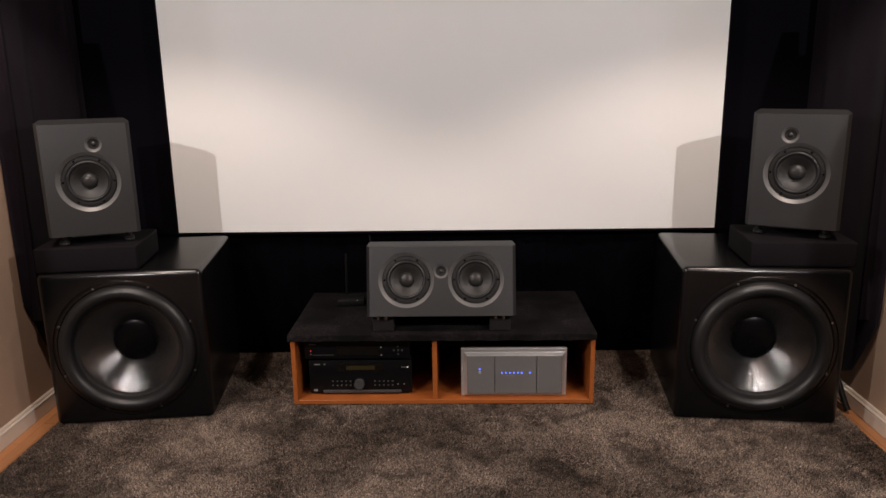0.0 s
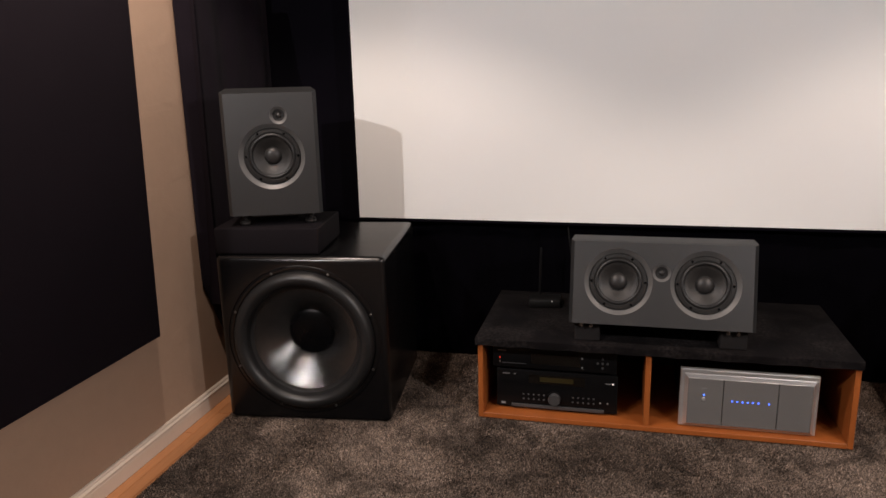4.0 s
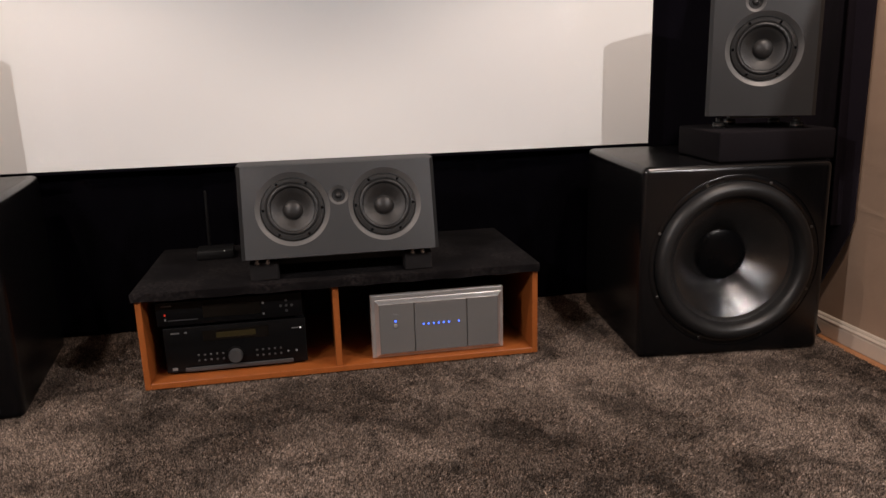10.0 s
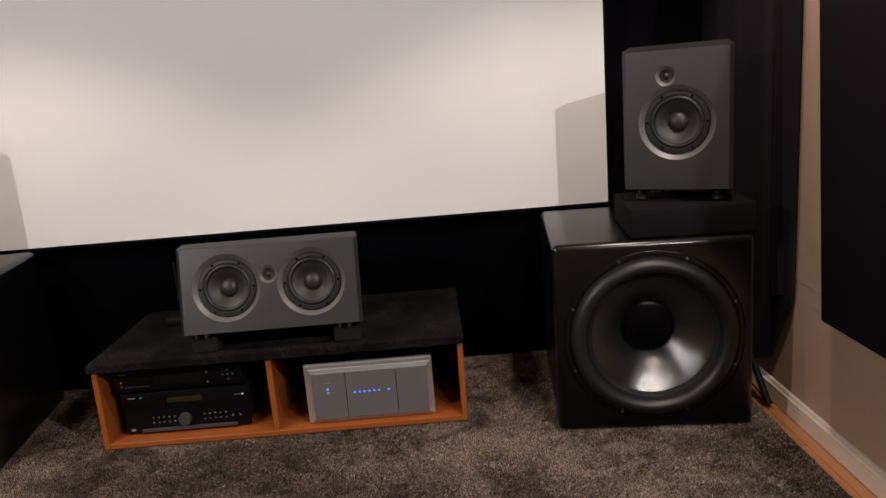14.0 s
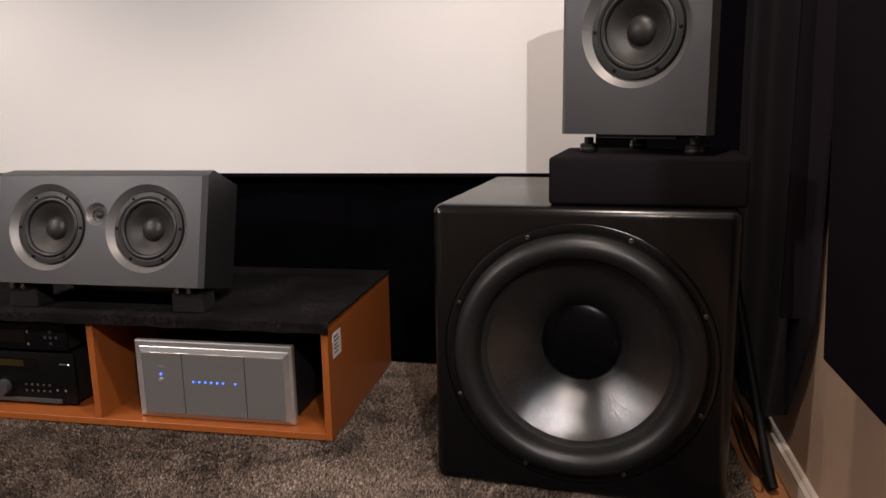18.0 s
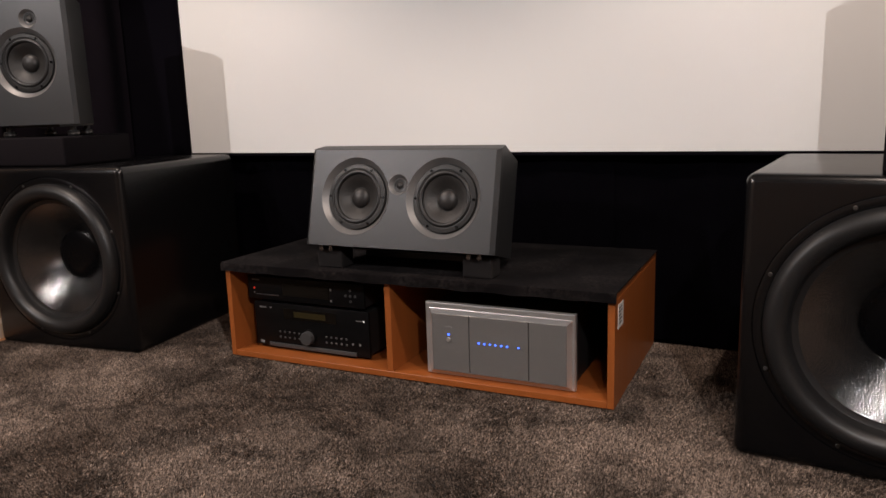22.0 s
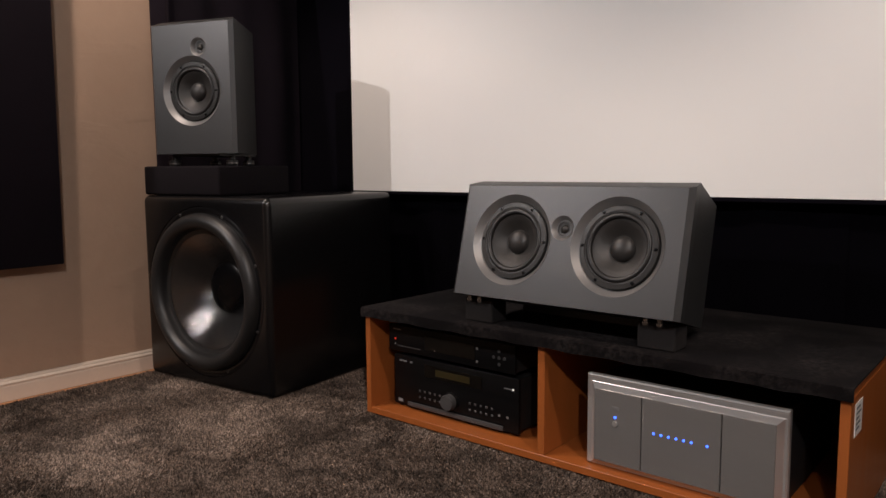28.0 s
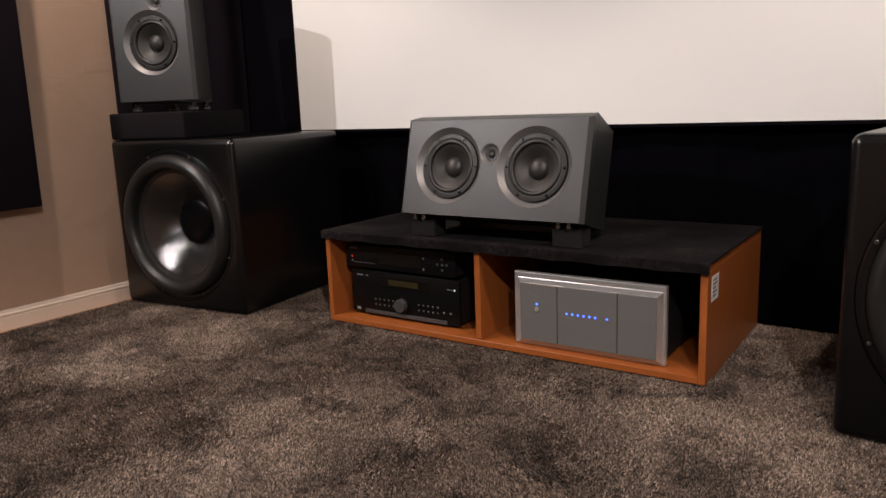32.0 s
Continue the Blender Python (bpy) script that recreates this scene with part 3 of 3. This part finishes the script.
# ---- media cabinet ----
CX0, CX1, CF, CB, CH = -0.624, 0.621, -0.548, 0.030, 0.304
cab = thing("media_cabinet", pose(0, 0, 0), "low cherry-coloured media cabinet with two open bays and black felt", "media cabinet")
part("side_panel", box(CX0, CX0 + 0.018, CF, CB, 0.0005, CH - 0.0185, 0.001, 1), CHERRY_UP, cab)
part("side_panel", box(CX1 - 0.018, CX1, CF, CB, 0.0005, CH - 0.0185, 0.001, 1), CHERRY_UP, cab)
part("divider", box(-0.043, -0.024, CF + 0.004, CB - 0.02, 0.019, CH - 0.0185, 0.001, 1), CHERRY_UP, cab)
part("bottom_board", box(CX0 + 0.0185, CX1 - 0.0185, CF, CB, 0.0005, 0.0185, 0.001, 1), CHERRY, cab)
part("top_board", box(CX0, CX1, CF, CB, CH - 0.018, CH, 0.001, 1), CHERRY, cab)
part("back_board", box(CX0 + 0.0185, CX1 - 0.0185, CB - 0.008, CB - 0.001, 0.0190, CH - 0.0190), CHASSIS, cab)
bm = bmesh.new()
cols = 60
lines = []
for y, z in ((CB + 0.003, CH + 0.004), (CF - 0.004, CH + 0.006), (CF - 0.009, CH + 0.004), (CF - 0.011, CH - 0.004), (CF - 0.011, CH - 0.021), (CF - 0.006, CH - 0.021), (CF - 0.006, CH - 0.001)):
    lines.append([bm.verts.new((CX0 - 0.008 + (CX1 - CX0 + 0.012) * i / cols, y + 0.0012 * math.sin(i * 1.7), z + 0.0014 * math.sin(i * 0.9) * (z < CH))) for i in range(cols + 1)])
lines.append([bm.verts.new((v.co.x, CF + 0.001, CH + 0.0015)) for v in lines[0]])
lines.append([bm.verts.new((v.co.x, CB + 0.003, CH + 0.0015)) for v in lines[0]])
for a, b in zip(lines, lines[1:] + lines[:1]):
    for i in range(cols):
        bm.faces.new((a[i], a[i + 1], b[i + 1], b[i]))
for k in (0, cols):
    bm.faces.new([ln[k] for ln in lines])
bmesh.ops.recalc_face_normals(bm, faces=bm.faces)
part("felt_cover", bm, FELT, cab, "dusty black felt cover folded over the front edge", True)
tag = part("sticker", box(CX1 - 0.0005, CX1 + 0.0012, -0.515, -0.455, 0.205, 0.268), PAPER, cab, "white sticker with grey print")
for k, wide in enumerate((0.032, 0.040, 0.026, 0.036, 0.030)):
    part("print_bar", box(CX1 + 0.0012, CX1 + 0.0016, -0.508, -0.508 + wide, 0.256 - 0.010 * k, 0.260 - 0.010 * k), KNOB, tag)

# ---- electronics ----
FELT_TOP = CH + 0.0055


def feet(parent, xs, ys, z, h=0.012, r=0.02):
    first = None
    for x in xs:
        for y in ys:
            if first is None:
                first = part("foot", upright([(0, h), (r, h), (r, 0.002), (r * 0.9, 0), (0, 0)], 18), RUBBER, parent, "", True)
                first.matrix_basis = pose(x, y, z)
            else:
                again("foot", first, parent, pose(x, y, z))


def bar(name, parent, x, z, w, h, y, mat, proud=0.0012, label=""):
    return part(name, box(x - w / 2, x + w / 2, y - proud, y + 0.0005, z - h / 2, z + h / 2), mat, parent, label)


def knob_like(name, parent, x, z, r, depth, y, mat, label=""):
    ob = part(name, lathe([(r, 0.0005), (r, -depth * 0.85), (r * 0.94, -depth), (0, -depth)], 28), mat, parent, label, True)
    ob.matrix_basis = pose(x, y, z)
    return ob


# receiver
rx0, rx1, ry = -0.566, -0.132, -0.492
rcv = thing("av_receiver", pose(0, 0, 0.0188), "wide black audio video receiver with a round volume knob", "receiver")
part("chassis", box(rx0 + 0.006, rx1 - 0.006, ry + 0.012, ry + 0.40, 0.012, 0.150, 0.002, 1), CHASSIS, rcv)
plate = part("faceplate", box(rx0, rx1, ry, ry + 0.0115, 0.008, 0.154, 0.003, 2), GEAR, rcv, "", True)
feet(rcv, (rx0 + 0.06, rx1 - 0.06), (ry + 0.06, ry + 0.34), 0)
bar("display_window", plate, -0.348, 0.122, 0.200, 0.034, ry, WINDOW, 0.0015, "smoked display window")
bar("display", plate, -0.348, 0.122, 0.120, 0.018, ry - 0.0015, AMBER, 0.0006, "dim amber display")
vol = knob_like("volume_knob", plate, -0.354, 0.052, 0.0215, 0.022, ry, KNOB, "large grey volume knob")
part("knob_collar", lathe([(0.026, 0.0005), (0.026, -0.003), (0.022, -0.004)], 28), GEAR, vol, "", True)
for x0 in (-0.470, -0.292):
    for k in range(5):
        for z in (0.060, 0.042):
            part("button", box(x0 + k * 0.0185, x0 + k * 0.0185 + 0.0065, ry - 0.002, ry + 0.0005, z - 0.003, z + 0.003, 0.0008, 1), KNOB, plate)
for x, z, w, h in ((-0.530, 0.137, 0.026, 0.005), (-0.499, 0.137, 0.008, 0.005), (-0.166, 0.123, 0.022, 0.003), (-0.541, 0.020, 0.016, 0.009), (-0.192, 0.047, 0.006, 0.006), (-0.166, 0.047, 0.006, 0.006)):
    bar("print_bar", plate, x, z, w, h, ry, MARK, 0.0008)
bar("status_light", plate, -0.149, 0.123, 0.005, 0.005, ry, PALE, 0.0012, "small pale light")
part("trim_bar", box(-0.510, -0.178, ry - 0.006, ry - 0.0003, 0.0095, 0.0225, 0.002, 2), KNOB, plate, "dull grey trim bar", True)

# disc player, on the receiver
px0, px1, py = -0.578, -0.138, -0.500
dsc = thing("disc_player", pose(0, 0, 0.1745), "slim black disc player resting on the receiver", "disc player")
part("chassis", box(px0 + 0.005, px1 - 0.005, py + 0.011, py + 0.30, 0.010, 0.082, 0.002, 1), CHASSIS, dsc)
plate = part("faceplate", box(px0, px1, py, py + 0.0105, 0.009, 0.085, 0.003, 2), GEAR, dsc, "", True)
feet(dsc, (px0 + 0.06, px1 - 0.06), (py + 0.05, py + 0.26), 0, 0.010, 0.018)
bar("display_window", plate, -0.352, 0.048, 0.175, 0.040, py, WINDOW, 0.0014, "smoked display window")
bar("disc_tray", plate, -0.500, 0.026, 0.088, 0.003, py, KNOB, 0.0012)
for dx, dz in ((0, 0), (0.017, 0), (-0.017, 0), (0, 0.017), (0, -0.017)):
    knob_like("button", plate, -0.187 + dx, 0.046 + dz, 0.0042, 0.002, py, KNOB)
for x, z, w, h in ((-0.545, 0.073, 0.030, 0.004), (-0.372, 0.062, 0.018, 0.004), (-0.258, 0.060, 0.006, 0.007), (-0.258, 0.025, 0.006, 0.007), (-0.552, 0.030, 0.004, 0.006)):
    bar("print_bar", plate, x, z, w, h, py, MARK, 0.0008)
bar("status_light", plate, -0.552, 0.045, 0.0042, 0.0060, py, RED, 0.0012, "small red standby light")

# power amplifier
ax0, ax1, ay = 0.075, 0.512, -0.520
amp = thing("power_amplifier", pose(0, 0, 0.0188), "heavy silver power amplifier with a row of blue lights", "amplifier")
part("chassis", box(ax0 + 0.012, ax1 - 0.012, ay + 0.021, ay + 0.42, 0.006, 0.204, 0.004, 2), CHASSIS, amp)
feet(amp, (ax0 + 0.06, ax1 - 0.06), (ay + 0.07, ay + 0.36), 0, 0.007)
bm = bmesh.new()
outer, inner_, y0, y1 = (ax0, ax1, 0.002, 0.213), (ax0 + 0.025, ax1 - 0.020, 0.018, 0.185), ay, ay + 0.020


def loop(r, y):
    return [bm.verts.new(p) for p in ((r[0], y, r[2]), (r[1], y, r[2]), (r[1], y, r[3]), (r[0], y, r[3]))]


def grow(r, g):
    return (r[0] - g, r[1] + g, r[2] - g, r[3] + g)


loops = [loop(outer, y1), loop(outer, y0 + 0.006), loop(grow(outer, -0.003), y0 + 0.0035), loop(grow(inner_, 0.013), y0 + 0.0035), loop(grow(inner_, 0.011), y0 + 0.0025), loop(inner_, y0 - 0.009), loop(inner_, y0 + 0.010)]
for a, b in zip(loops, loops[1:]):
    for i in range(4):
        bm.faces.new((a[i], a[(i + 1) % 4], b[(i + 1) % 4], b[i]))
bmesh.ops.recalc_face_normals(bm, faces=bm.faces)
face = part("front_frame", bm, SILVER, amp, "bright silver bevelled frame")
for k, (a, b) in enumerate(((inner_[0], 0.2132), (0.2148, 0.3862), (0.3878, inner_[1]))):
    part("front_panel", box(a + 0.0004, b - 0.0004, ay - 0.0092, ay + 0.0095, inner_[2] + 0.0004, inner_[3] - 0.0004, 0.0008, 1), PEWTER, face, "grey metal panel")
part("seam_backing", box(inner_[0], inner_[1], ay + 0.0101, ay + 0.0195, inner_[2], inner_[3]), CHASSIS, face)
bar("badge", face, 0.152, 0.148, 0.018, 0.007, ay - 0.0092, MARK, 0.0012, "pale badge")
knob_like("status_light", face, 0.152, 0.127, 0.003, 0.0015, ay - 0.0092, BLUE, "small blue light")
knob_like("power_button", face, 0.152, 0.112, 0.0062, 0.003, ay - 0.0092, SILVER, "silver power button")
for k in range(8):
    if k != 6:
        knob_like("channel_light", face, 0.243 + 0.0166 * k, 0.1105, 0.0026, 0.0012, ay - 0.0092, BLUE, "small blue light")

# ---- centre speaker ----
tilt = -14.2
ctr = thing("centre_speaker", pose(-0.003, -0.549, 0.385, tilt, 0, 0), "wide graphite centre speaker tilted back on foam pads", "speaker")
cw, ch = 0.592, 0.281
body = part("cabinet", pierced_box(cw, ch, 0.245, 0.034, [(-0.1410, 0.147, 0.1130), (0.1410, 0.147, 0.1130), (0.0, 0.182, 0.030)], 0.003, 0.023, 0.052, 0.006), GREY, ctr, "wide graphite cabinet with tapering rear sides")
woofer(body, -0.1410, 0.147)
woofer(body, 0.1410, 0.147)
tweeter(body, 0.0, 0.182)
for x in (-0.243, 0.236):
    for dx in (-0.016, 0.016):
        stud = part("foot", upright([(0, 0.0005), (0.007, 0.0005), (0.006, -0.006), (0.0085, -0.007), (0.0085, -0.013), (0.007, -0.0155), (0, -0.0155)], 18), CHROME, ctr, "small chrome stud", True)
        stud.matrix_basis = pose(x + dx, 0.026, 0, -tilt)
part("rear_foot", box(-0.22, 0.22, 0.215, 0.235, -0.020, 0.006, 0.003, 1), RUBBER, ctr)
for x in (-0.243, 0.236):
    pad = part("foam_pad", box(-0.0435, 0.0435, 0.006, 0.07, 0, 0.0598, 0.003, 1), PAD)
    pad.matrix_basis = pose(x, -0.520, FELT_TOP)
    tagged(pad, "small dark grey foam pad under the centre speaker", "foam pad", "foam pads")

# small wireless box with aerials on the cabinet, and leads behind it
wifi = thing("network_box", pose(-0.428, -0.135, FELT_TOP, 0, 0, 4), "small black network box with a thin aerial on the cabinet", "network device")
part("case", box(-0.062, 0.062, -0.05, 0.05, 0, 0.032, 0.006, 2), CABLE, wifi, "", True)
part("aerial", upright([(0.0055, 0), (0.0055, 0.05), (0.0042, 0.205), (0.003, 0.212), (0, 0.212)], 14), CABLE, wifi, "", True).matrix_basis = pose(-0.022, 0.035, 0.020, 5, 1, 0)
knob_like("status_light", wifi, 0.030, 0.029, 0.0016, 0.0016, -0.050, PALE, "tiny pale light")
tagged(tube("cable", [(1.60, -0.27, 0.40), (1.615, -0.39, 0.25), (1.63, -0.50, 0.10), (1.645, -0.57, -0.01), (1.65, -0.58, -0.022)], 0.012, CABLE), "thick black cable running down beside the subwoofer", "cable")
tagged(tube("cable", [(1.575, -0.42, 0.10), (1.59, -0.52, 0.03), (1.615, -0.60, 0.006), (1.632, -0.56, 0.008), (1.63, -0.45, 0.02), (1.615, -0.35, 0.09)], 0.003, CABLE), "thin black cable looped on the floor boards", "cable")

tagged(tube("cable", [(-0.300, 0.012, FELT_TOP + 0.004), (-0.306, 0.010, 0.36), (-0.335, 0.008, 0.46), (-0.352, 0.010, 0.60)], 0.0032, CABLE), "thin black cable running up the velvet skirt behind the cabinet", "cable")

# ---- carpet ----
KX0, KX1, KY0, KY1 = -1.552, 1.596, -4.3, 0.05
carpet = tagged(part("carpet", box(KX0, KX1, KY0, KY1, LOW + 0.0005, -0.0075), BACKING), "thick dark grey-brown shag carpet with brushed lighter patches, partly painted light and shade", "carpet", kind="structure")
rng = np.random.default_rng(7)


def field(xs, ys, cell, seed):
    """Smooth random values between -1 and 1 over the plan."""
    r = np.random.default_rng(seed).uniform(-1, 1, (80, 80))
    gx, gy = (xs + 3) / cell, (ys + 5) / cell
    ix, iy = gx.astype(int) % 79, gy.astype(int) % 79
    fx, fy = gx % 1, gy % 1
    fx, fy = fx * fx * (3 - 2 * fx), fy * fy * (3 - 2 * fy)
    return ((r[ix, iy] * (1 - fx) + r[ix + 1, iy] * fx) * (1 - fy) + (r[ix, iy + 1] * (1 - fx) + r[ix + 1, iy + 1] * fx) * fy)


NEAR, BACK = 1000000, 420000
COUNT = NEAR + BACK
bx = rng.uniform(KX0 + 0.002, KX1 - 0.002, COUNT)
by = np.concatenate([rng.uniform(-1.75, KY1 - 0.004, NEAR), rng.uniform(KY0 + 0.004, -1.75, BACK)])
bend = 0.10 * field(bx, by, 0.35, 11)
across, along_ = 0.55 * bx + 0.83 * by + bend, 0.83 * bx - 0.55 * by + 0.1 * bend
streak = 0.75 * field(along_ * 0.35, across, 0.085, 1) + 0.45 * field(bx, by, 0.05, 2)
lean = np.clip(0.5 + 2.6 * (streak + 0.12), 0, 1)
turn = math.pi * (0.8 * field(bx, by, 0.42, 4) + 0.4 * field(bx, by, 0.13, 5)) + 0.9 * field(bx, by, 0.009, 8) + rng.normal(0, 0.6, COUNT)
slant = np.clip(0.18 + 0.46 * lean + 0.22 * field(bx, by, 0.007, 9) + rng.normal(0, 0.16, COUNT), -0.1, 1.2)
long = rng.uniform(0.0070, 0.0105, COUNT) * (0.88 + 0.12 * lean + 0.10 * field(bx, by, 0.006, 6))
tipx, tipy = bx + long * np.sin(slant) * np.cos(turn), by + long * np.sin(slant) * np.sin(turn)
tipz = -0.0082 + long * np.cos(slant)
spin = rng.uniform(0, math.pi, COUNT)
half = rng.uniform(0.0016, 0.0030, COUNT)
half[NEAR:] *= 1.4
ox, oy = half * np.cos(spin), half * np.sin(spin)
verts = np.empty((COUNT, 3, 3), np.float32)
verts[:, 0] = np.stack([bx - ox, by - oy, np.full(COUNT, -0.0082)], 1)
verts[:, 1] = np.stack([bx + ox, by + oy, np.full(COUNT, -0.0082)], 1)
verts[:, 2] = np.stack([tipx, tipy, tipz], 1)
mesh = bpy.data.meshes.new("pile")
mesh.vertices.add(COUNT * 3)
mesh.vertices.foreach_set("co", verts.ravel())
mesh.loops.add(COUNT * 3)
mesh.loops.foreach_set("vertex_index", np.arange(COUNT * 3, dtype=np.int32))
mesh.polygons.add(COUNT)
mesh.polygons.foreach_set("loop_start", np.arange(0, COUNT * 3, 3, dtype=np.int32))
mesh.update()
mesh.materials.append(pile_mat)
pile = new("pile", mesh)
pile.parent = carpet
tagged(pile, "dense shag pile", kind="stuff")

# floor boards along the walls
for x0, x1 in ((WL + 0.017, WL + 0.0545), (WL + 0.0555, WL + 0.1005), (WL + 0.1015, WL + 0.1465), (WR - 0.0545, WR - 0.017), (WR - 0.1005, WR - 0.0555), (WR - 0.1465, WR - 0.1015)):
    y = WN - 0.02
    while y > -2.6:
        long_ = random.uniform(0.45, 0.95)
        part("plank", box(x0, x1, max(y - long_ + 0.0012, -2.7), y, LOW - 0.012, LOW - 0.0006, 0.0012, 1), OAK, floor)
        y -= long_
